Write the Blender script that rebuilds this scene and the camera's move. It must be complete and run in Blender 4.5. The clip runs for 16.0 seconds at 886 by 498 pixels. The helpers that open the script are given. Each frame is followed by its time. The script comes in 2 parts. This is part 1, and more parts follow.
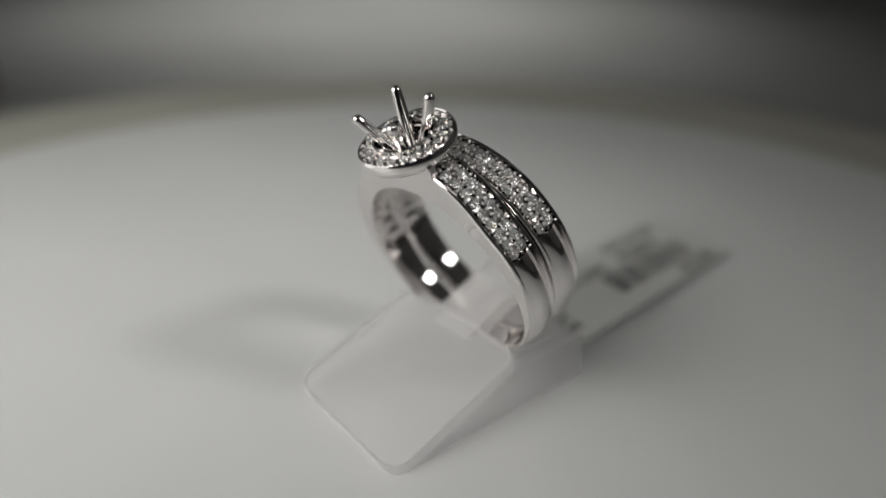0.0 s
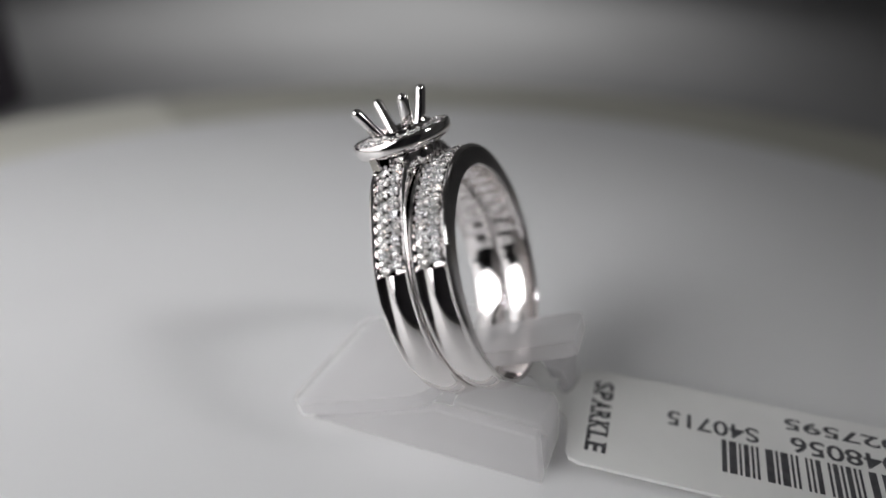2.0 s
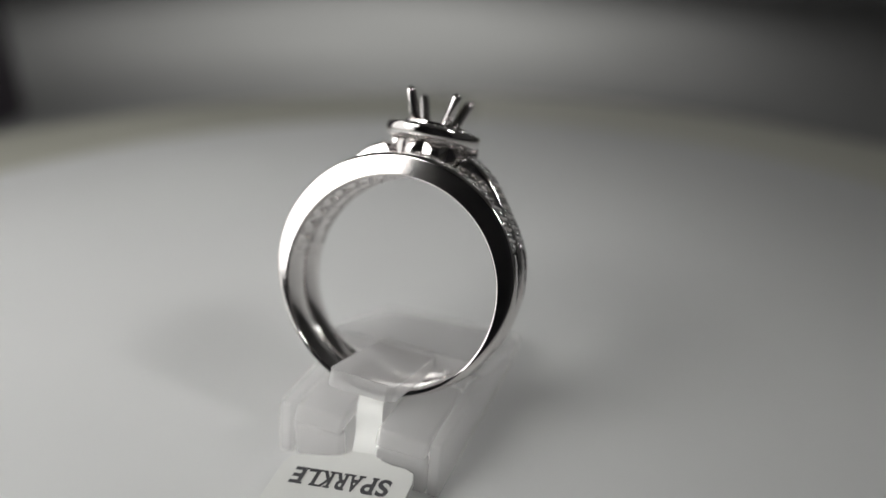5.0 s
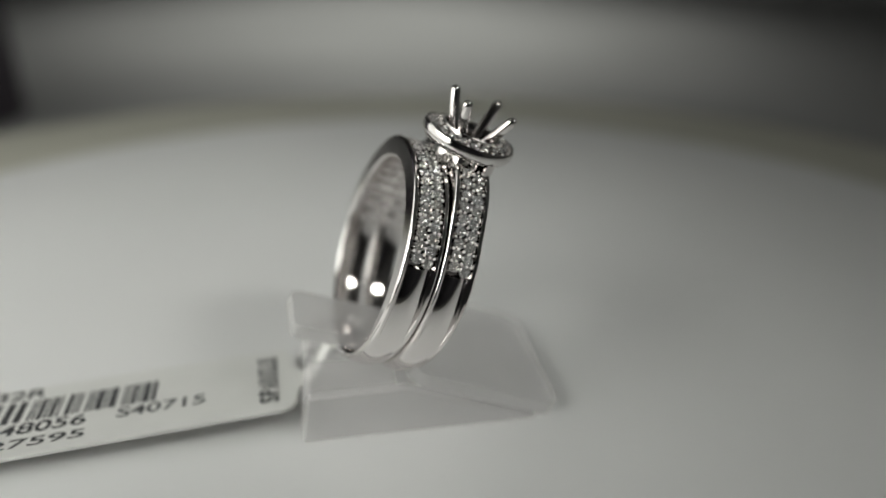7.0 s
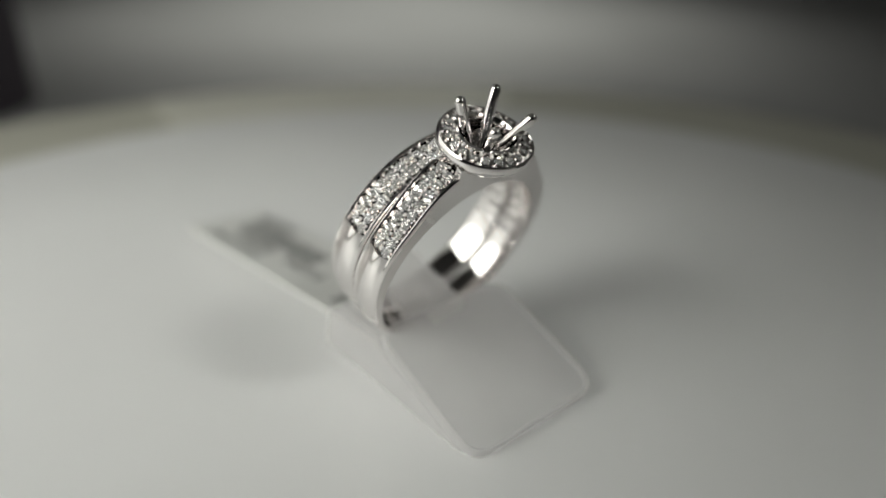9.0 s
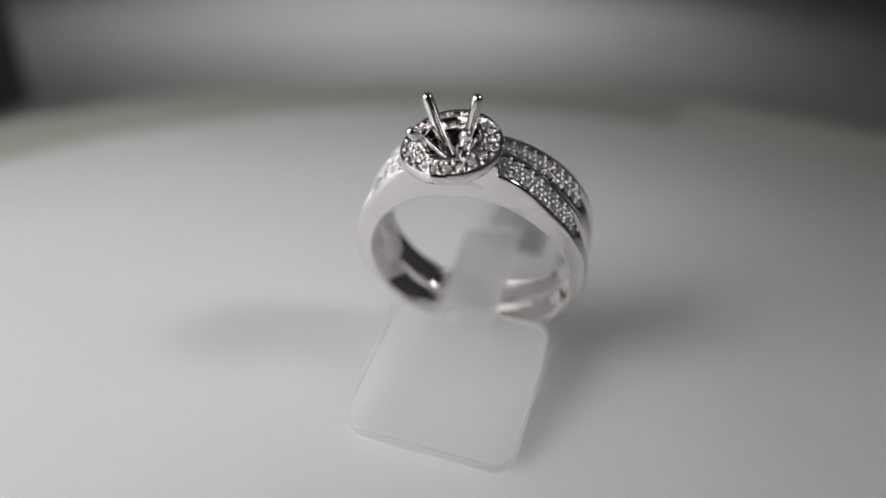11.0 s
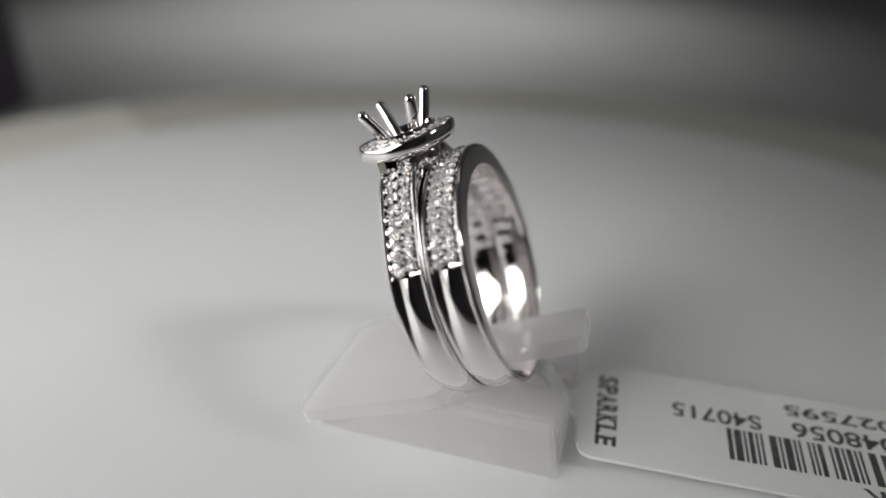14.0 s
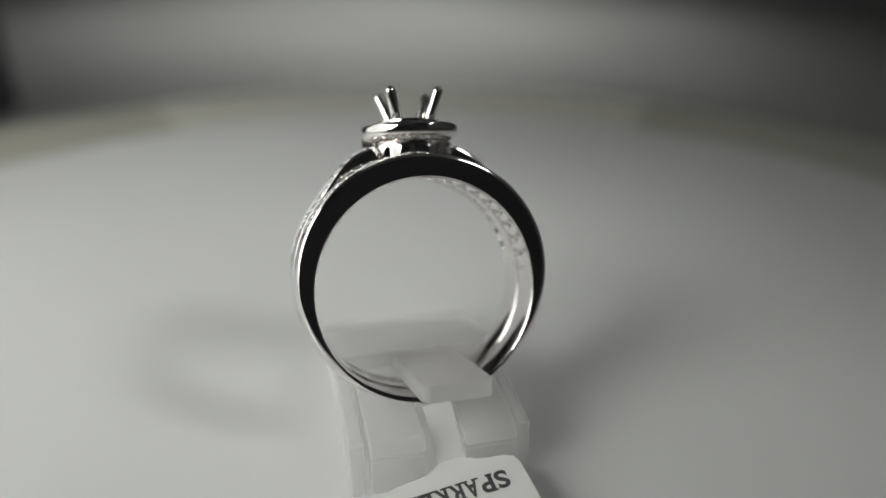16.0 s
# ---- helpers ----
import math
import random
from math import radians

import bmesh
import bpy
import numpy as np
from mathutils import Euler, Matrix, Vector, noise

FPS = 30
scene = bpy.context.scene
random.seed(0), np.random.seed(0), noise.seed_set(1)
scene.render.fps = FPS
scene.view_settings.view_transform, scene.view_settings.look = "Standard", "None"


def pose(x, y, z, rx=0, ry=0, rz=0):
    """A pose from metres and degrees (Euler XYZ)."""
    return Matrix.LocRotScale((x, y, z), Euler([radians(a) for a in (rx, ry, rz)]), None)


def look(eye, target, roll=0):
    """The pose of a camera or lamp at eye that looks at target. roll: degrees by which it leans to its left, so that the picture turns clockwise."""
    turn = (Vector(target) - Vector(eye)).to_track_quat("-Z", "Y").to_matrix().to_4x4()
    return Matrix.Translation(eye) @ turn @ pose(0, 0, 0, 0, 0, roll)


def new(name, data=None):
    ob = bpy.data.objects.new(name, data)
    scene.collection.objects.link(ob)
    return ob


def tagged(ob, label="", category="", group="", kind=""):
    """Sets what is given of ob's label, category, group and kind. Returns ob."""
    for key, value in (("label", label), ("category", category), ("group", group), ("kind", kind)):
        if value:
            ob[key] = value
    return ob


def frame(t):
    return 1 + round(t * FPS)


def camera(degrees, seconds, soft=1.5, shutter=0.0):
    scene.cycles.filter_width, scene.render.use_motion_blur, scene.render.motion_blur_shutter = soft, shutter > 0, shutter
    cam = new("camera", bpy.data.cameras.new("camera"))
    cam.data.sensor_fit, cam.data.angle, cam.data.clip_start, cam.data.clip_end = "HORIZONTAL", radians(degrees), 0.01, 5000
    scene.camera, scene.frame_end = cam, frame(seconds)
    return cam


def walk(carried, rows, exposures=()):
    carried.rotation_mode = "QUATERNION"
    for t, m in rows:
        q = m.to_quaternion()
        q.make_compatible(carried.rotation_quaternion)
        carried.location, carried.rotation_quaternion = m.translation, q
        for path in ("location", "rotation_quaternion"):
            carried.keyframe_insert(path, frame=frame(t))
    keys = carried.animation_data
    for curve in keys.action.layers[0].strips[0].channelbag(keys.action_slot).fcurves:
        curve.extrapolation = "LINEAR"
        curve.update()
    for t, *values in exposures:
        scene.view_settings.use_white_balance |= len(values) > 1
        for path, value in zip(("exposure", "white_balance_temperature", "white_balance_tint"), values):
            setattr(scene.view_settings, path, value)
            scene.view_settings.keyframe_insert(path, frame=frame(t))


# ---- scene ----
cam = camera(63.7, 16.0, soft=1.5)
cam.data.dof.use_dof, cam.data.dof.focus_distance, cam.data.dof.aperture_fstop = True, 0.0570, 10.0

# The camera stands on the desk beside the turntable and sways a little: seconds, pan, tilt in degrees.
EYE = (0.0, -0.0575, 0.0447)
SWAY = [(0.0, -1.52, -0.64), (0.5, -1.66, -0.56), (1.0, -1.60, -0.62), (1.5, -0.97, -0.57), (2.0, 0.06, -0.22),
        (2.5, 0.44, -0.03), (3.0, 0.54, 0.16), (3.5, 0.67, 0.48), (4.0, 0.48, 0.2), (4.2, 0.33, 0.25),
        (6.3, -0.12, 0.85), (6.5, -0.08, 0.84), (7.0, 0.08, 0.58), (7.5, 0.18, 0.40), (8.0, 0.15, 0.13),
        (8.5, 0.36, -0.12), (9.0, 0.74, -0.17), (9.2, 0.52, -0.21), (11.3, 0.33, -0.35), (11.5, 0.47, -0.32), (12.0, 0.27, -0.22),
        (12.5, 0.0, 0.0), (13.0, 0.30, 0.02), (13.5, 0.50, -0.16), (14.0, 0.43, -0.16), (14.5, 0.47, -0.08),
        (15.0, 0.26, -0.02), (15.5, -0.17, 0.11), (16.0, -0.38, 0.14)]


def eye_pose(pan, tilt):
    return (Matrix.Translation(EYE) @ pose(0, 0, 0, 0, 0, -0.43 + pan) @ pose(0, 0, 0, -27.15 + tilt)
            @ pose(0, 0, 0, 0, -0.88) @ pose(0, 0, 0, 90))


walk(cam, [(t, eye_pose(a, b)) for t, a, b in SWAY],
     exposures=[(0.0, -0.15, 6600, 8), (0.6, -0.04, 6360, 10), (2.0, 0.04, 6340, 12), (4.0, 0.0, 6450, 11), (6.4, -0.12, 6600, 5), (9.1, -0.05, 6680, 4),
                (11.4, 0.13, 6360, 11), (12.5, 0.17, 6370, 11), (14.5, 0.06, 6500, 8), (16.0, -0.08, 6550, 5)])

# ---- light ----
world = bpy.data.worlds.new("world")
scene.world = world
world.use_nodes = True
world.node_tree.nodes["Background"].inputs[0].default_value = (0.5, 0.52, 0.55, 1)
world.node_tree.nodes["Background"].inputs[1].default_value = 0.02


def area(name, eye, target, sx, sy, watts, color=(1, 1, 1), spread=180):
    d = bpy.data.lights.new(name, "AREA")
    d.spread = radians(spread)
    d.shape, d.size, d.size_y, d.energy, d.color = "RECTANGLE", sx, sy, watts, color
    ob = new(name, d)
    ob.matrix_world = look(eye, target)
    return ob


area("light_panel_light", (-0.235, -0.031, 0.11), (0.0, -0.031, 0.085), 0.356, 0.25, 0.32, (1, 0.99, 0.97))
# Unseen rectangular key at front left, placed by its reflections in the bands.
area("left_key_light", (-0.165, -0.085, 0.105), (-0.042, 0.01, 0), 0.16, 0.14, 0.065, (1, 0.99, 0.97), 66)
# Added narrow overhead fill that lifts the stones and the back of the plate.
area("overhead_fill_light", (-0.16, 0.26, 0.52), (-0.045, 0.06, 0.0), 0.16, 0.12, 0.0036, (1, 0.99, 0.96), 24)
# Added fill at the right, a bright patch for the facets to reflect.
area("east_fill_light", (0.30, 0.30, 0.38), (0.0, 0.03, 0.0), 0.12, 0.12, 0.003, (1, 0.97, 0.95), 50)


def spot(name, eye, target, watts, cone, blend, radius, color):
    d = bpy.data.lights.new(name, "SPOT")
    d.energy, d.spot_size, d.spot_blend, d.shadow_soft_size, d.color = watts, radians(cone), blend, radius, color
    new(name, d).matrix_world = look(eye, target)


spot("led_lamp_light", (0.20, -0.075, 0.225), (-0.042, 0.032, 0.005), 0.84, 24.5, 0.8, 0.03, (1, 1, 0.98))
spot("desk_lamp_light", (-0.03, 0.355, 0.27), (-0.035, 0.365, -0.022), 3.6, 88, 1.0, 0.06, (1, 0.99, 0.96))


# ---- materials ----
def material(name, color, rough=0.5, metal=0.0, **more):
    m = bpy.data.materials.new(name)
    m.use_nodes = True
    b = m.node_tree.nodes["Principled BSDF"]
    b.inputs["Base Color"].default_value = (*color, 1)
    b.inputs["Roughness"].default_value = rough
    b.inputs["Metallic"].default_value = metal
    for key, value in more.items():
        b.inputs[key.replace("_", " ")].default_value = value
    return m


def vary(m, a, b, scale, detail=4, bump=0.0, bump_scale=None, rough=None):
    """Two colours mixed by noise, with fine relief and uneven gloss."""
    t = m.node_tree
    p = t.nodes["Principled BSDF"]
    co = t.nodes.new("ShaderNodeTexCoord")
    n = t.nodes.new("ShaderNodeTexNoise")
    n.inputs["Scale"].default_value, n.inputs["Detail"].default_value = scale, detail
    t.links.new(co.outputs["Object"], n.inputs["Vector"])
    r = t.nodes.new("ShaderNodeValToRGB")
    r.color_ramp.elements[0].color, r.color_ramp.elements[1].color = (*a, 1), (*b, 1)
    r.color_ramp.elements[0].position, r.color_ramp.elements[1].position = 0.3, 0.7
    t.links.new(n.outputs["Fac"], r.inputs["Fac"])
    t.links.new(r.outputs["Color"], p.inputs["Base Color"])
    if rough:
        mr = t.nodes.new("ShaderNodeMapRange")
        mr.inputs["To Min"].default_value, mr.inputs["To Max"].default_value = rough
        t.links.new(n.outputs["Fac"], mr.inputs["Value"])
        t.links.new(mr.outputs["Result"], p.inputs["Roughness"])
    if bump:
        k = t.nodes.new("ShaderNodeTexNoise")
        k.inputs["Scale"].default_value, k.inputs["Detail"].default_value = bump_scale or scale * 8, 3
        t.links.new(co.outputs["Object"], k.inputs["Vector"])
        bp = t.nodes.new("ShaderNodeBump")
        bp.inputs["Strength"].default_value, bp.inputs["Distance"].default_value = bump, 0.0002
        t.links.new(k.outputs["Fac"], bp.inputs["Height"])
        t.links.new(bp.outputs["Normal"], p.inputs["Normal"])
    return m


WHITE_GOLD = vary(material("white_gold", (0.83, 0.80, 0.79), 0.07, 1.0), (0.82, 0.79, 0.78), (0.86, 0.83, 0.82), 300, rough=(0.04, 0.10))
SATIN_GOLD = material("satin_white_gold", (0.90, 0.87, 0.86), 0.38, 0.55)
DIAMOND = material("diamond", (1.0, 1.0, 1.0), 0.0, 0.0, Transmission_Weight=0.77, IOR=1.55)
PAVILION = material("diamond_pavilion", (0.97, 0.97, 0.97), 0.07, 1.0)


def tint_stones(m, warm, cool):
    """Each stone a little warmer or cooler than the next."""
    t = m.node_tree
    info, ramp = t.nodes.new("ShaderNodeObjectInfo"), t.nodes.new("ShaderNodeValToRGB")
    ramp.color_ramp.elements[0].color, ramp.color_ramp.elements[1].color = (*warm, 1), (*cool, 1)
    t.links.new(info.outputs["Random"], ramp.inputs["Fac"])
    t.links.new(ramp.outputs["Color"], t.nodes["Principled BSDF"].inputs["Base Color"])


tint_stones(PAVILION, (1.0, 0.96, 0.92), (0.96, 0.96, 0.98))
ACRYLIC = vary(material("frosted_acrylic", (0.85, 0.85, 0.85), 0.45, 0.0, Specular_IOR_Level=0.3),
               (0.79, 0.78, 0.78), (0.88, 0.87, 0.87), 120, rough=(0.5, 0.7))


def see_through(m, amount):
    """Lets part of the light straight through the plastic."""
    t = m.node_tree
    out, p = t.nodes["Material Output"], t.nodes["Principled BSDF"]
    mix, clear, haze = (t.nodes.new(k) for k in ("ShaderNodeMixShader", "ShaderNodeBsdfTransparent", "ShaderNodeMixShader"))
    back = t.nodes.new("ShaderNodeBsdfTranslucent")
    back.inputs["Color"].default_value = (0.90, 0.89, 0.89, 1)
    haze.inputs[0].default_value = 0.5
    t.links.new(p.outputs[0], haze.inputs[1])
    t.links.new(back.outputs[0], haze.inputs[2])
    mix.inputs[0].default_value = 1 - amount
    t.links.new(clear.outputs[0], mix.inputs[1])
    t.links.new(haze.outputs[0], mix.inputs[2])
    t.links.new(mix.outputs[0], out.inputs["Surface"])


FROST = ACRYLIC.copy()
FROST.name = "milky_acrylic"
see_through(ACRYLIC, 0.63)
see_through(FROST, 0.53)
CARD = vary(material("tag_card", (0.82, 0.82, 0.80), 0.35), (0.70, 0.70, 0.68), (0.75, 0.75, 0.73), 150, bump=0.1)
INK = vary(material("ink", (0.03, 0.03, 0.035), 0.5), (0.04, 0.04, 0.045), (0.085, 0.085, 0.09), 900)
TABLE = vary(material("turntable_white", (0.78, 0.78, 0.78), 0.3), (0.74, 0.74, 0.74), (0.79, 0.79, 0.79), 18, bump=0.06, bump_scale=700, rough=(0.25, 0.4))
RIM = vary(material("turntable_rim", (0.3, 0.29, 0.24), 0.4), (0.50, 0.495, 0.425), (0.56, 0.55, 0.475), 25, bump=0.05)
TAPE = vary(material("rim_tape", (0.5, 0.49, 0.43), 0.3), (0.68, 0.67, 0.59), (0.76, 0.75, 0.67), 25)
WALL = vary(material("grey_wall", (0.5, 0.5, 0.5), 0.8), (0.46, 0.46, 0.46), (0.54, 0.54, 0.54), 6, bump=0.1)
DARK = vary(material("dark_panel", (0.05, 0.045, 0.05), 0.7), (0.085, 0.07, 0.09), (0.11, 0.095, 0.115), 8)
# Dark tone for the unseen side that the polished side faces mirror.
DIM_SURROUND = vary(material("dim_surround", (0.4, 0.4, 0.41), 0.8), (0.20, 0.195, 0.21), (0.25, 0.245, 0.26), 5, bump=0.1)
# Lighter tone for the unseen surfaces that brighten the stones' reflections.
PALE = vary(material("pale_bounce", (0.75, 0.75, 0.75), 0.8), (0.55, 0.55, 0.55), (0.61, 0.61, 0.61), 5, bump=0.1)
DESK = vary(material("grey_desk", (0.30, 0.30, 0.30), 0.6), (0.30, 0.30, 0.30), (0.36, 0.36, 0.36), 9, bump=0.1)


# ---- mesh helpers (millimetres in, metres out) ----
MM = 0.001


def link(name, bm, mat, parent=None, label="", smooth=40):
    """One mesh object from a bmesh drawn in millimetres, under a thing or a part."""
    bmesh.ops.recalc_face_normals(bm, faces=bm.faces)
    for f in bm.faces:
        f.smooth = smooth > 0
    if smooth:
        for e in bm.edges:
            if len(e.link_faces) == 2 and e.calc_face_angle() > radians(smooth):
                e.smooth = False
    me = bpy.data.meshes.new(name)
    for v in bm.verts:
        v.co *= MM
    bm.to_mesh(me)
    bm.free()
    me.materials.append(mat)
    ob = new(name, me)
    ob.parent = parent
    if label:
        ob["label"] = label
    return ob


part = link


def loft(bm, rings, close_u=True, close_v=False, cap=False):
    """Quads between equal rows of points. close_u: rows are loops; close_v: the last row joins the first."""
    rows = [[bm.verts.new(p) for p in row] for row in rings]
    n = len(rows[0])
    pairs = list(zip(rows, rows[1:])) + ([(rows[-1], rows[0])] if close_v else [])
    for a, b in pairs:
        for i in range(n if close_u else n - 1):
            j = (i + 1) % n
            bm.faces.new((a[i], a[j], b[j], b[i]))
    if cap:
        bm.faces.new(rows[0][::-1])
        bm.faces.new(rows[-1])


def tube(bm, points, radii, sides=12, dome=True):
    pts = [Vector(p) for p in points]
    rings = []
    side = Vector((1, 0, 0)) if abs((pts[-1] - pts[0]).normalized().x) < 0.9 else Vector((0, 1, 0))
    for i, p in enumerate(pts):
        d = (pts[min(i + 1, len(pts) - 1)] - pts[max(i - 1, 0)]).normalized()
        a = d.cross(side).normalized()
        b = d.cross(a)
        r = radii[i]
        rings.append([p + r * (a * math.cos(k) + b * math.sin(k)) for k in (2 * math.pi * j / sides for j in range(sides))])
    if dome:
        d = (pts[-1] - pts[-2]).normalized()
        last = rings[-1]
        for f, h in ((0.87, 0.5), (0.5, 0.87), (0.12, 1.0)):
            rings.append([pts[-1] + (v - pts[-1]) * f + d * radii[-1] * h for v in last])
    loft(bm, rings, cap=True)


def slab(bm, outline, z0, z1, bevel=0.0, segments=2):
    """A flat plate from an outline in x, y, from z0 to z1."""
    lo = [bm.verts.new((x, y, z0)) for x, y in outline]
    hi = [bm.verts.new((x, y, z1)) for x, y in outline]
    bm.faces.new(lo[::-1])
    bm.faces.new(hi)
    n = len(outline)
    for i in range(n):
        bm.faces.new((lo[i], lo[(i + 1) % n], hi[(i + 1) % n], hi[i]))
    if bevel:
        bmesh.ops.bevel(bm, geom=list(bm.edges), offset=bevel, segments=segments, affect="EDGES", profile=0.5, clamp_overlap=True)


def rounded(x0, y0, x1, y1, r, n=5):
    pts = []
    for cx, cy, a in ((x1 - r, y1 - r, 0), (x0 + r, y1 - r, 90), (x0 + r, y0 + r, 180), (x1 - r, y0 + r, 270)):
        pts += [(cx + r * math.cos(radians(a + 90 * k / n)), cy + r * math.sin(radians(a + 90 * k / n))) for k in range(n + 1)]
    return pts


def disc(bm, profile, n=128):
    """A turned body: radius, height pairs swept about z."""
    loft(bm, [[(r * math.cos(2 * math.pi * k / n), r * math.sin(2 * math.pi * k / n), z) for k in range(n)] for r, z in profile], cap=True)


def box(bm, x0, y0, z0, x1, y1, z1):
    slab(bm, [(x0, y0), (x1, y0), (x1, y1), (x0, y1)], z0, z1)


def smoothstep(a, b, x):
    k = min(1, max(0, (x - a) / (b - a)))
    return k * k * (3 - 2 * k)


def thing(name, m, label, category, group=""):
    ob = new(name)
    ob.empty_display_size = 0.005
    ob.matrix_world = m
    return tagged(ob, label, category, group)


# ---- the room around ----
def room():
    bm = bmesh.new()
    box(bm, -700, -700, -30, 700, 520, -22)
    tagged(link("desk_floor", bm, DESK, smooth=0), "grey matt desk top under the turntable", "desk", kind="structure")
    bm = bmesh.new()
    box(bm, -700, 520, -30, 700, 540, 700)
    tagged(link("wall_north", bm, WALL, smooth=0), "plain grey wall behind the turntable", "wall", kind="structure")
    # The east wall is out of view, added pale as a reflector.
    bm = bmesh.new()
    box(bm, 700, -700, -30, 720, 540, 700)
    tagged(link("wall_east", bm, PALE, smooth=0), "unseen wall made pale to brighten reflections", "wall", kind="structure")
    bm = bmesh.new()
    box(bm, -720, -700, -30, -700, 540, 700)
    tagged(link("wall_west", bm, WALL, smooth=0), "plain grey wall", "wall", kind="structure")
    # Wall behind the camera, added dim to keep the metal's reflections dark.
    bm = bmesh.new()
    box(bm, -700, -720, -30, 700, -700, 700)
    tagged(link("wall_south", bm, DIM_SURROUND, smooth=0), "unseen dim grey wall for dark reflections", "wall", kind="structure")
    # Unseen ceiling, kept pale so upward facets mirror a bright surface.
    bm = bmesh.new()
    box(bm, -720, -720, 700, 720, 540, 715)
    tagged(link("ceiling", bm, PALE, smooth=0), "unseen ceiling made pale to brighten reflections", "ceiling", kind="structure")
    bm = bmesh.new()
    slab(bm, rounded(-340, 150, -136, 176, 4), -22, 160, 2)
    tagged(link("dark_box", bm, DARK), "dark upright box standing on the desk", "box")


room()

# ---- turntable ----
START = pose(0, 0, 0)


def turntable():
    t = thing("turntable", START, "round white glossy turntable with a beige rim", "turntable")
    bm = bmesh.new()
    disc(bm, [(40, -3.5), (96, -3.5), (97.3, -3.2), (98, -2.0), (98, -1.2), (97.3, -0.3), (96, 0), (40, 0)])
    part("plate", bm, TABLE, t, "glossy white plate")
    bm = bmesh.new()
    disc(bm, [(60, -22), (134, -22), (136, -20), (136, -6), (135, -4.5), (133, -4), (60, -4)])
    part("rim", bm, RIM, t, "beige plastic rim")
    for first, last in ((303, 358), (112, 152)):
        bm = bmesh.new()
        n = 40
        arc = [radians(first + (last - first) * k / n) for k in range(n + 1)]
        loft(bm, [[(r * math.cos(a), r * math.sin(a), z) for r, z in ((99, -4.2), (135.5, -4.8), (135.2, -4.1), (133, -3.6), (99, -3.6))] for a in arc], cap=True)
        part("tape_strip", bm, TAPE, t, "paler strip of tape on the rim")
    return t


TURNTABLE = turntable()

# ---- rings ----
RING = pose(-0.00233, 0.00307, 0.01486, 21.2, 0, 74.7) @ pose(0, 0, 0, 0, -4.2, 0) @ pose(0, 0, -0.0003)
PAVE_END = 23


def lift(a):
    """Degrees above the ring's waist."""
    a = (a + 90) % 360 - 90
    return a if a <= 90 else 180 - a


def outer(a, raised=False):
    """Outer radius at a degrees, 90 is the top; the raised shoulders climb to the head."""
    h = lift(a)
    r = 10.48 + 0.2 * smoothstep(-75, 10, h) - 0.2 * smoothstep(40, 85, h)
    if raised:
        r += 1.25 * smoothstep(38, 72, h) - 1.6 * smoothstep(71.5, 74, h)
    return r


def inner(a):
    s, c = math.sin(radians(a)), math.cos(radians(a))
    e = -0.73
    return e * s + math.sqrt(9.25 ** 2 - (e * c) ** 2)


def band_mesh(y0, y1, raised, last):
    """A band with two polished edges and a domed shank; hollowed from inside below the stones."""
    bm = bmesh.new()
    rows = []
    n = 360
    mid, half = (y0 + y1) / 2, (y1 - y0) / 2
    for k in range(n):
        a = 360 * (k + 0.5) / n
        h = lift(a)
        w = half * (0.88 + 0.12 * smoothstep(-80, 0, h))
        ro, ri = outer(a, raised), inner(a)
        e = 0.43
        if h >= PAVE_END:
            valley, crown, drop = 0.52, 0.62, 0.0
        else:
            g = smoothstep(-32, PAVE_END, h)
            valley, crown, drop = 0.5 * g, 0.02 * g, 0.42 * (1 - g)
        u = (w - e - 0.12)
        half_prof = [(-w + 0.05, ri + 0.05), (-w, ri + 0.15), (-w, ri + 0.18), (-w, ro - 0.33 - drop), (-w, ro - 0.3 - drop), (-w + 0.05, ro - 0.12 - 0.95 * drop), (-w + 0.15, ro - 0.02 - 0.85 * drop), (-w + 0.22, ro - 0.75 * drop),
                     (-w + e - 0.04, ro - 0.16 * valley - 0.6 * drop), (-w + e + 0.03, ro - 0.5 * valley - 0.5 * drop), (-w + e + 0.1, ro - valley - 0.45 * drop),
                     (-0.66 * u, ro - 0.5 * (valley + crown) - 0.2 * drop), (-0.33 * u, ro - crown - 0.2 * (valley - crown) - 0.05 * drop)]
        prof = half_prof + [(0, ro - crown)] + [(-y, r) for y, r in half_prof[::-1]]
        m = 16
        for j in range(m + 1):
            y = (w - 0.14) * (1 - 2 * j / m)
            wide = 1 - smoothstep(w - 0.55, w - 0.32, abs(y))
            pit = 0.32 * wide * smoothstep(-18, 14, h) * (0.62 + 0.38 * math.cos(math.radians(40 * a)) * math.cos(1.1 * y + 0.4 * mid))
            prof.append((y, ri - 0.13 * (1 - (y / w) ** 2) + pit))
        c, s = math.cos(radians(a)), math.sin(radians(a))
        rows.append([(r * c, mid + y, r * s) for y, r in prof])
    loft(bm, rows, close_v=True)
    return bm


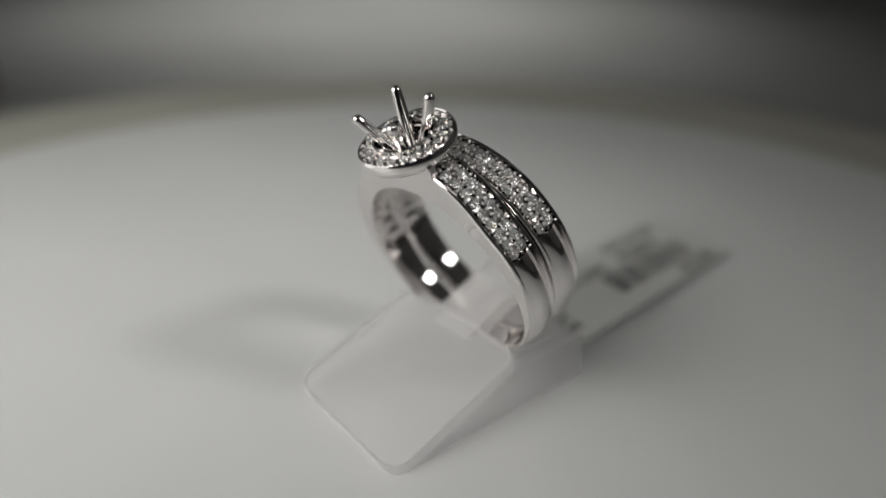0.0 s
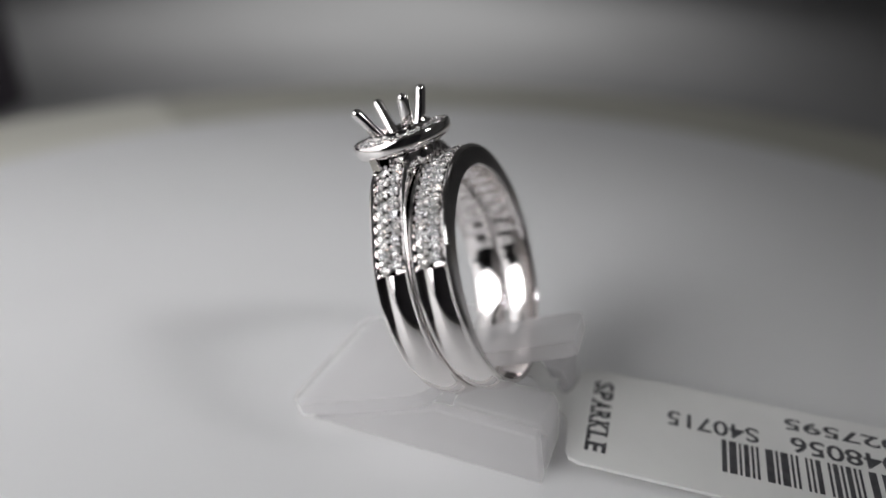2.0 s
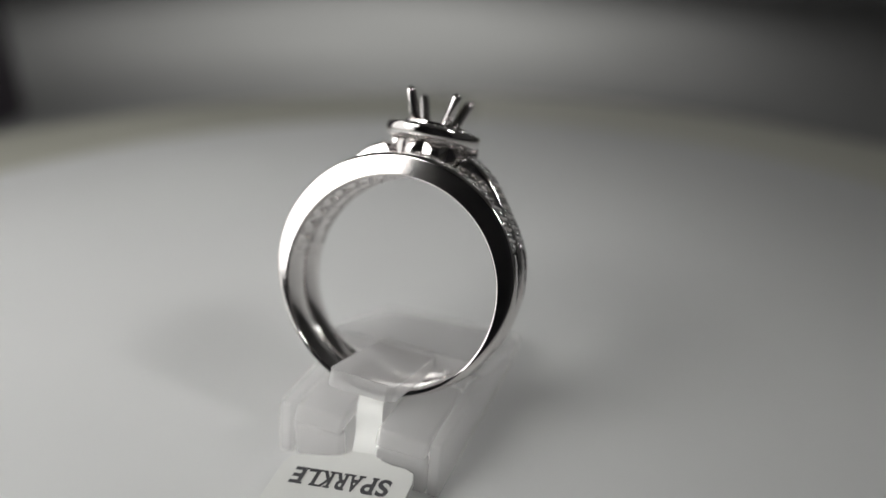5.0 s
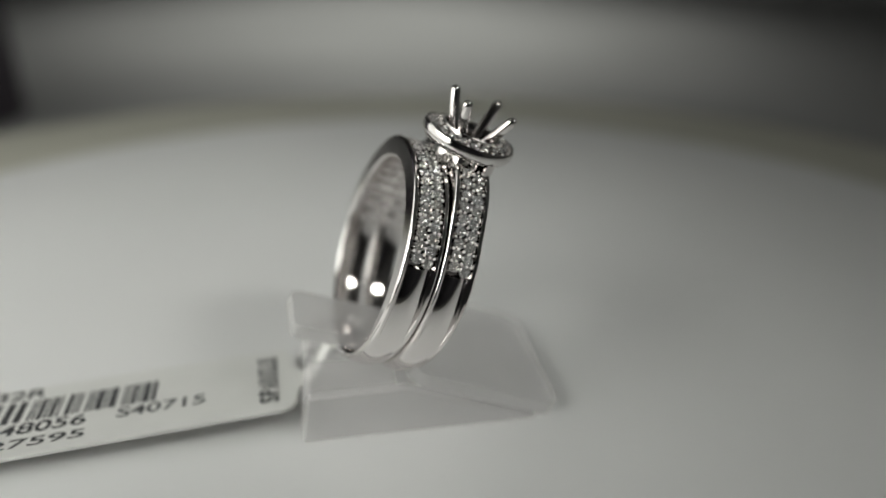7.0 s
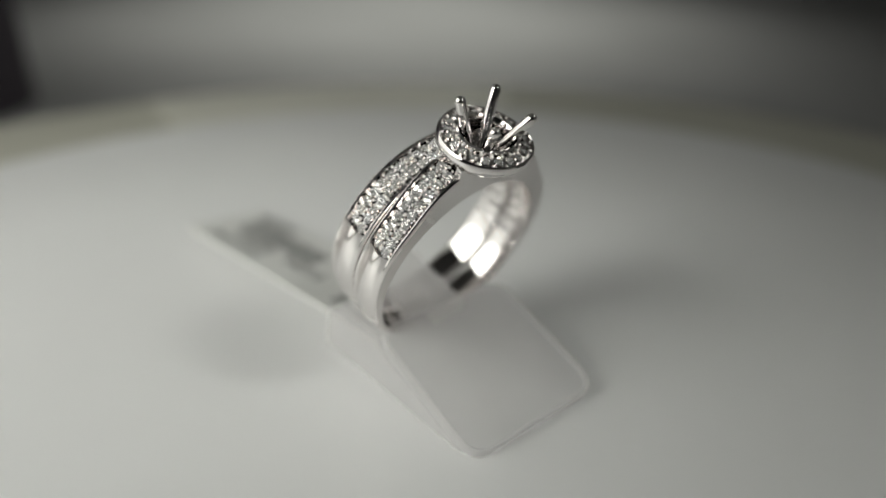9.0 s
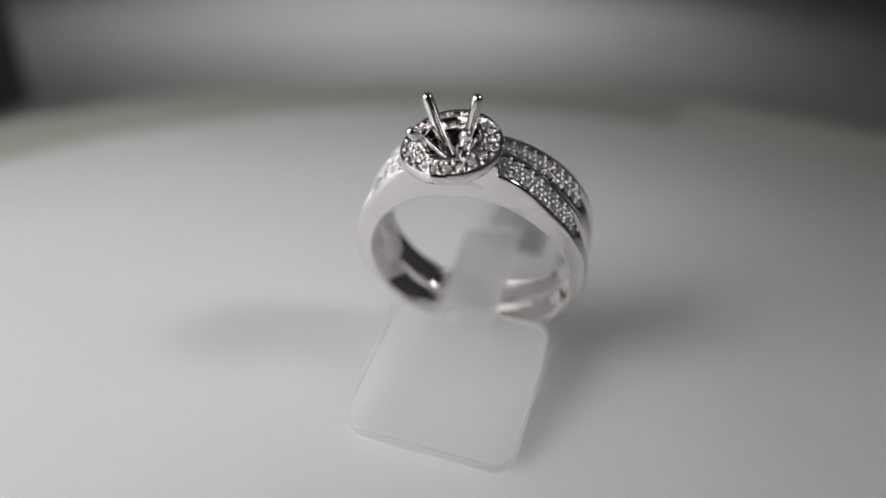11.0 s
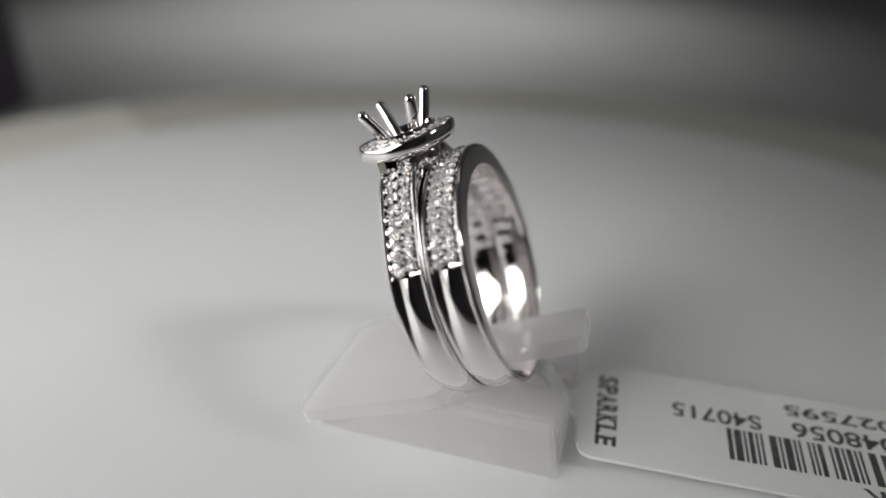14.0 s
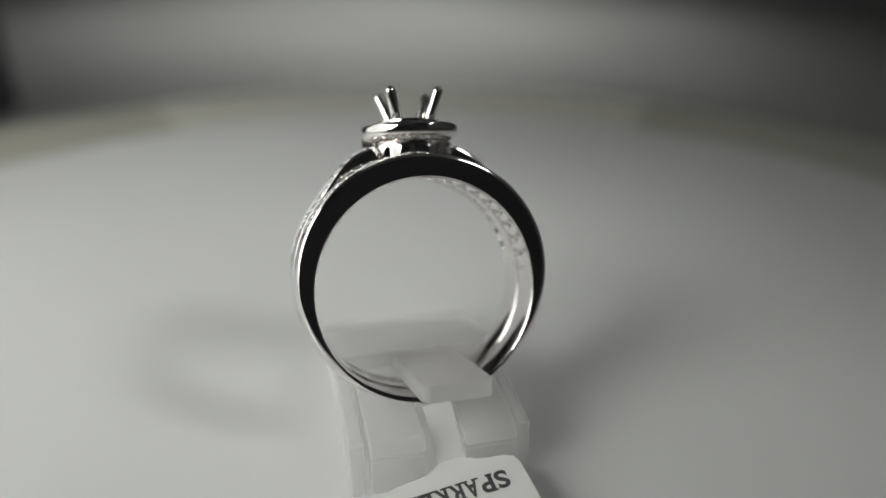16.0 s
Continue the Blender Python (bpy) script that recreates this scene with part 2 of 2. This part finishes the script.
def stone_mesh(r, seed):
    """A round brilliant: table, crown, girdle and pavilion."""
    bm = bmesh.new()
    n = 8
    worn = random.Random(seed)
    def ring(rad, z, off=0.0, count=8):
        return [bm.verts.new((rad * math.cos(2 * math.pi * (k + off) / count), rad * math.sin(2 * math.pi * (k + off) / count), z)) for k in range(count)]
    top, mid, gir = ring(r * 0.52, r * 0.34), ring(r * 0.78, r * 0.2, 0.5), ring(r, 0.0, 0, 16)
    low = ring(r * 0.42, -r * 0.48, 0.5)
    tip = bm.verts.new((0, 0, -r * 0.84))
    bm.faces.new(top)
    for k in range(n):
        j = (k + 1) % n
        a, b, c = gir[2 * k], gir[2 * k + 1], gir[(2 * k + 2) % 16]
        bm.faces.new((top[k], mid[k], top[j]))
        bm.faces.new((top[k], a, mid[k]))
        bm.faces.new((mid[k], c, top[j]))
        bm.faces.new((mid[k], a, b))
        bm.faces.new((mid[k], b, c))
        bm.faces.new((a, low[k], b))
        bm.faces.new((b, low[k], c))
        bm.faces.new((c, low[k], low[j]))
        bm.faces.new((low[k], tip, low[j]))
    bmesh.ops.recalc_face_normals(bm, faces=bm.faces)
    for v in bm.verts:
        v.co += Vector([worn.uniform(-0.07, 0.07) * r for _ in range(3)])
    for f in bm.faces:
        f.material_index = 1 if f.calc_center_median().z < 0 else 0
    me = bpy.data.meshes.new("stone")
    for v in bm.verts:
        v.co *= MM
    bm.to_mesh(me)
    bm.free()
    me.materials.append(DIAMOND)
    me.materials.append(PAVILION)
    return me


STONE, SMALL_STONE = [stone_mesh(0.50, k) for k in range(5)], [stone_mesh(0.38, k) for k in range(5, 9)]
spin = random.Random(4)


def set_stone(meshes, parent, place, out, tilt=9):
    """A stone at a place in millimetres, its table facing out, slightly askew."""
    ob = new("stone", spin.choice(meshes))
    ob.parent = parent
    q = Vector(out).to_track_quat("Z", "Y").to_matrix().to_4x4()
    ob.matrix_basis = (Matrix.Translation(Vector(place) * MM) @ q
                       @ pose(0, 0, 0, spin.uniform(-tilt, tilt), spin.uniform(-tilt, tilt), spin.uniform(0, 45)))
    return ob


def blob(bm, p, r):
    v = bmesh.ops.create_icosphere(bm, subdivisions=1, radius=r)["verts"]
    bmesh.ops.translate(bm, verts=v, vec=p)


def pave(parent, mid, first, last, raised):
    """Two rows of stones with their beads on both shoulders."""
    beads = bmesh.new()
    for side in (0, 1):
        step = 5.35
        count = int((last - first) / step)
        for i in range(count + 1):
            a = first + 2.6 + i * step
            if a > last:
                break
            for row in (-1, 1):
                b = a + (step * 0.25 if row > 0 else -step * 0.0)
                ang = radians(b if side == 0 else 180 - b)
                r = outer(b, raised) - 0.17 + spin.uniform(-0.04, 0.04)
                o = Vector((math.cos(ang), 0, math.sin(ang)))
                set_stone(STONE, parent, o * r + Vector((0, mid + row * 0.49, 0)), o)
            for y, f in ((-0.92, 0.5), (0.0, 0.12), (0.0, 0.62), (0.92, 0.75), (-0.5, 0.5), (0.5, 0.75)):
                b = a + step * f
                ang = radians(b if side == 0 else 180 - b)
                o = Vector((math.cos(ang), 0, math.sin(ang)))
                blob(beads, o * (outer(b, raised) - 0.08) + Vector((0, mid + y, 0)), spin.uniform(0.11, 0.17))
    tagged(part("beadwork", beads, SATIN_GOLD, parent, "tiny polished beads holding the stones"), kind="stuff")


def band(name, y0, y1, last, raised, label):
    t = thing(name, START @ RING, label, "ring", "matching rings of the set")
    part("band", band_mesh(y0, y1, raised, last), WHITE_GOLD, t, "polished white gold band")
    pave(t, (y0 + y1) / 2, PAVE_END, last, raised)
    return t


ENGAGEMENT = band("engagement_ring", -3.22, -0.05, 70, True, "white gold engagement ring, its four prongs empty in a halo")
WEDDING = band("wedding_band", 0.05, 3.22, 86, False, "white gold wedding band with two rows of small clear stones")


def head(t):
    """Halo, cup, gallery, shoulders and prongs; the centre stone is missing."""
    y = -1.6
    before = set(t.children)
    bm = bmesh.new()
    n = 64
    prof = [(2.45, 11.2), (3.3, 11.15), (3.9, 11.4), (4.15, 11.8), (4.2, 12.4), (4.05, 12.62), (3.92, 12.55), (3.85, 12.32), (2.74, 12.60), (2.70, 12.98), (2.52, 13.05), (2.36, 12.9), (2.2, 11.9)]
    loft(bm, [[(r * math.cos(2 * math.pi * k / n), y + r * math.sin(2 * math.pi * k / n), z + 0.012 * r * r * math.cos(4 * math.pi * k / n) * -0.6) for k in range(n)] for r, z in prof], close_v=True)
    part("halo", bm, WHITE_GOLD, t, "round polished halo rim")
    for k in range(20):
        a = 2 * math.pi * (k + 0.5) / 20
        set_stone(SMALL_STONE, t, (3.3 * math.cos(a), y + 3.3 * math.sin(a), 12.6), (0.25 * math.cos(a), 0.25 * math.sin(a), 1))
    bm = bmesh.new()
    for k in range(20):
        a = 2 * math.pi * k / 20
        for r in (2.82, 3.78):
            blob(bm, (r * math.cos(a), y + r * math.sin(a), 12.72 if r < 3 else 12.5), 0.15)
    tagged(part("halo_beadwork", bm, SATIN_GOLD, t, "tiny polished beads round the halo"), kind="stuff")
    bm = bmesh.new()
    loft(bm, [[(r * math.cos(2 * math.pi * k / 32), y + r * math.sin(2 * math.pi * k / 32), z) for k in range(32)] for r, z in
              [(0.9, 10.2), (1.5, 10.3), (2.0, 10.9), (2.3, 11.6), (2.15, 11.7), (1.8, 11.1), (1.3, 10.7), (0.9, 10.6)]], close_v=True)
    part("cup", bm, WHITE_GOLD, t, "polished setting cup")
    for k in range(4):
        a = radians(45 + 90 * k)
        c, s = math.cos(a), math.sin(a)
        lean = 0.16 if s < 0 else 0.0
        bm = bmesh.new()
        tube(bm, [(r * c, y + r * s, z) for r, z in ((0.55, 10.7), (1.2, 11.5), (1.9, 12.9), (2.5 + lean * 0.4, 14.3 - lean * 0.4), (2.88 + lean, 15.3 - lean))], [0.52, 0.52, 0.49, 0.46, 0.45])
        part("prong", bm, WHITE_GOLD, t)
    bm = bmesh.new()
    lobes = []
    for k in range(96):
        a = 2 * math.pi * k / 96
        lobe = 0.4 * (0.5 - 0.5 * math.cos(8 * a))
        lobes.append([((r + lobe * f) * math.cos(a), y + (r + lobe * f) * math.sin(a) * (0.86 if math.sin(a) > 0 else 0.45), z)
                      for r, z, f in ((2.3, 9.0, 0), (2.75, 9.0, 0.3), (2.8, 9.8, 0.8), (2.85, 10.4, 1), (2.9, 10.9, 0.7), (2.95, 11.25, 0), (2.4, 11.25, 0))])
    loft(bm, lobes, close_v=True)
    part("gallery", bm, WHITE_GOLD, t, "smooth scalloped gallery under the halo")
    bm = bmesh.new()
    rows = []
    for k in range(33):
        x = -4.0 + 8.0 * k / 32
        low = math.sqrt(9.9 ** 2 - x * x) - 0.4
        top = 11.75 - 0.012 * x * x
        notch = 0.6 * math.exp(-((x - 0.8) / 1.1) ** 2)
        bulge = 0.3 * math.exp(-(x / 2.3) ** 2)
        rows.append([(x, -3.19, low), (x, -3.19 - 0.3 * bulge, low + 0.5), (x, -3.19 - bulge, top - notch), (x, -2.6, top - 0.9 * notch), (x, -2.55, low)])
    loft(bm, rows, cap=True)
    part("gallery_plate", bm, WHITE_GOLD, t, "smooth polished plate below the halo")
    for ob in set(t.children) - before:
        ob.matrix_basis = pose(0, 0, 0.0004) @ ob.matrix_basis


head(ENGAGEMENT)


# ---- ring holder ----
HOLD = pose(0, 0, 0, 0, 0, 74.7) @ pose(0.0018, 0, 0, 0, 0, -4.6)


def holder():
    """x runs across the holder, y back towards the tag."""
    t = thing("ring_holder", START @ HOLD, "frosted clear plastic ring holder with a sloping front plate", "ring holder")
    bm = bmesh.new()
    slab(bm, rounded(-7.5, 0, 8.4, 15.2, 2.0), 0, 1.3)
    top = max(bm.faces, key=lambda f: f.calc_center_median().z)
    bmesh.ops.inset_region(bm, faces=[top], thickness=0.9, depth=0.0)
    bmesh.ops.inset_region(bm, faces=[top], thickness=0.3, depth=-0.3)
    bmesh.ops.transform(bm, matrix=Matrix.Translation((0, -10.6, 0.12)) @ Matrix.Rotation(radians(21.5), 4, "X"), verts=bm.verts)
    part("front_plate", bm, ACRYLIC, t, "frosted sloping plate with a raised rounded edge")
    across = Matrix(((0, 0, 1, 0), (1, 0, 0, 0), (0, 1, 0, 0), (0, 0, 0, 1)))
    for x0, x1 in ((-7.4, -6.3), (6.6, 7.9)):
        bm = bmesh.new()
        slab(bm, [(-8.9, 0.08), (13.1, 0.08), (12.3, 4.9), (3.4, 5.0)], x0, x1, 0.26, 3)
        bmesh.ops.transform(bm, matrix=across, verts=bm.verts)
        part("side_wall", bm, ACRYLIC, t)
    for x0, x1 in ((-6.2, -1.6), (1.6, 6.2)):
        bm = bmesh.new()
        slab(bm, [(4.4, 3.7), (13.0, 3.7), (12.2, 4.95), (4.4, 4.95)], x0, x1, 0.26, 3)
        bmesh.ops.transform(bm, matrix=across, verts=bm.verts)
        part("lug", bm, ACRYLIC, t, "rounded milky ledge at the back of the holder")
        bm = bmesh.new()
        slab(bm, [(11.9, 0.08), (13.1, 0.08), (12.9, 3.55), (11.9, 3.55)], x0, x1, 0.3, 3)
        bmesh.ops.transform(bm, matrix=across, verts=bm.verts)
        part("back_wall", bm, ACRYLIC, t)
    bm = bmesh.new()
    slab(bm, rounded(-3.8, -4.6, 1.95, 8.0, 0.7), -8.7, -7.3, 0.3)
    part("tongue", bm, FROST, t, "frosted tongue through the rings").matrix_basis = HOLD.inverted() @ RING
    return t


HOLDER = holder()

# ---- price tag ----
TAG = pose(0, 0, 0.00282, 0, 0, 74.7) @ pose(0, 0, 0, -1.7, 6.5, 0) @ pose(0, 0.0003, 0)


def lettering(name, words, x, y, turn, long, tall, parent, bold=0.0):
    """Flat lettering as a mesh in the tag's plane, long and tall as given."""
    cu = bpy.data.curves.new(name, "FONT")
    cu.body, cu.size, cu.offset = words, 1.0, bold
    tmp = new("lettering_source", cu)
    me = bpy.data.meshes.new_from_object(tmp.evaluated_get(bpy.context.evaluated_depsgraph_get()))
    bpy.data.objects.remove(tmp)
    xs, ys = [v.co.x for v in me.vertices], [v.co.y for v in me.vertices]
    for v in me.vertices:
        v.co = ((v.co.x - min(xs)) / (max(xs) - min(xs)) * long * MM, (v.co.y - min(ys)) / (max(ys) - min(ys)) * tall * MM, 0)
    me.materials.clear()
    me.materials.append(INK)
    ob = new(name, me)
    ob.parent = parent
    ob.matrix_basis = pose(x * MM, y * MM, 0.00021, 0, 0, turn)
    return ob


SERIFS = {"S": (), "P": ((0.16, 0), (0.16, 1)), "A": ((0.08, 0), (0.9, 0)), "R": ((0.16, 0), (0.92, 0), (0.16, 1)),
          "K": ((0.16, 0), (0.9, 0), (0.16, 1), (0.86, 1)), "L": ((0.16, 0), (0.16, 1)), "E": ((0.1, 0), (0.1, 1))}


def serif_word(words, x, y, long, tall, parent):
    """Bold capitals with slab feet, letter by letter."""
    slot = long / len(words)
    for k, ch in enumerate(words):
        ob = lettering("letter", ch, x + k * slot, y, 0, slot * 0.84, tall, parent, 0.03)
        bm = bmesh.new()
        bm.from_mesh(ob.data)
        for u, v in SERIFS[ch]:
            cx, z = u * slot * 0.84, v * (tall - 0.2)
            q = [bm.verts.new((px * MM, py * MM, 0.000004)) for px, py in ((cx - 0.28, z), (cx + 0.28, z), (cx + 0.28, z + 0.2), (cx - 0.28, z + 0.2))]
            bm.faces.new(q)
        bm.to_mesh(ob.data)
        bm.free()


def tag():
    """x runs across the tag, y along it away from the rings."""
    t = thing("price_tag", START @ TAG, "white card price tag with printed codes and a bar code", "tag")
    bm = bmesh.new()
    right = [(3.5, 12.4), (4.2, 13.1), (5.4, 13.4), (7.6, 13.5), (8.5, 13.9), (8.8, 14.8), (8.8, 46.3), (8.2, 47.0)]
    left = [(-2.4, 47.0), (-2.9, 46.3), (-2.9, 14.8), (-2.6, 13.9), (-1.8, 13.5), (-0.5, 13.4), (0.5, 13.1), (1.1, 12.4)]
    slab(bm, right + left, -0.18, 0.18, 0.05, 1)
    part("card", bm, CARD, t, "white card")
    bm = bmesh.new()
    path = [(12.5, 0.0), (11.9, 0.35), (11.2, 1.1), (10.6, 2.2), (10.0, 3.2), (9.2, 3.6), (7.5, 3.0), (5.0, 2.0)]
    loft(bm, [[(1.1, y, z - 0.12), (3.5, y, z - 0.12), (3.5, y, z + 0.12), (1.1, y, z + 0.12)] for y, z in path], cap=True)
    part("neck", bm, CARD, t, "narrow white neck of the tag looped under the rings")
    serif_word("SPARKLE", -1.3, 15.0, 8.8, 1.8, t)
    lettering("code", "S40715", 0.55, 29.4, -90, 7.7, 1.7, t, 0.012)
    lettering("code", "048056", 0.55, 40.6, -90, 8.6, 1.75, t, 0.015)
    lettering("code", "JS027595", -2.0, 43.6, -90, 11.9, 1.75, t, 0.015)
    lettering("code", "632R", 6.7, 42.7, -90, 6.1, 1.75, t, 0.015)
    bm = bmesh.new()
    box(bm, 6.8, 43.1, 0.19, 8.3, 44.3, 0.205)
    part("bar", bm, INK, t)
    y = 26.3
    rnd = random.Random(7)
    while y < 43:
        w = rnd.choice((0.2, 0.2, 0.4, 0.6))
        bm = bmesh.new()
        box(bm, 2.65, y, 0.19, 6.2, y + w, 0.205)
        part("bar", bm, INK, t)
        y += w + rnd.choice((0.2, 0.2, 0.4, 0.55))
    return t


PRICE_TAG = tag()


# ---- what moves ----
def turned(t):
    """The turntable's angle: it goes round clockwise, seen from above, in about 12.1 s."""
    lag = np.interp(t, [0, 1, 2, 2.5, 3, 3.5, 4, 4.2, 5.2, 6.3, 7, 8, 9, 10, 11.3, 12.5, 13, 13.5, 15.5, 16],
                    [0.4, 0, 0.7, 0.8, 0.1, -1.1, -2.1, -2.2, -0.8, 0.1, 0.3, 1.1, 0.5, -0.3, -1.0, -0.5, 0.1, 0.4, 0.3, -0.3])
    return -29.64 * (t - 8) + float(lag)


def motions():
    times = [0.5 * k for k in range(33)]
    for ob, m in ((TURNTABLE, START), (ENGAGEMENT, RING), (WEDDING, RING), (HOLDER, HOLD), (PRICE_TAG, TAG)):
        walk(ob, [(t, pose(0, 0, 0, 0, 0, turned(t)) @ m) for t in times])


motions()
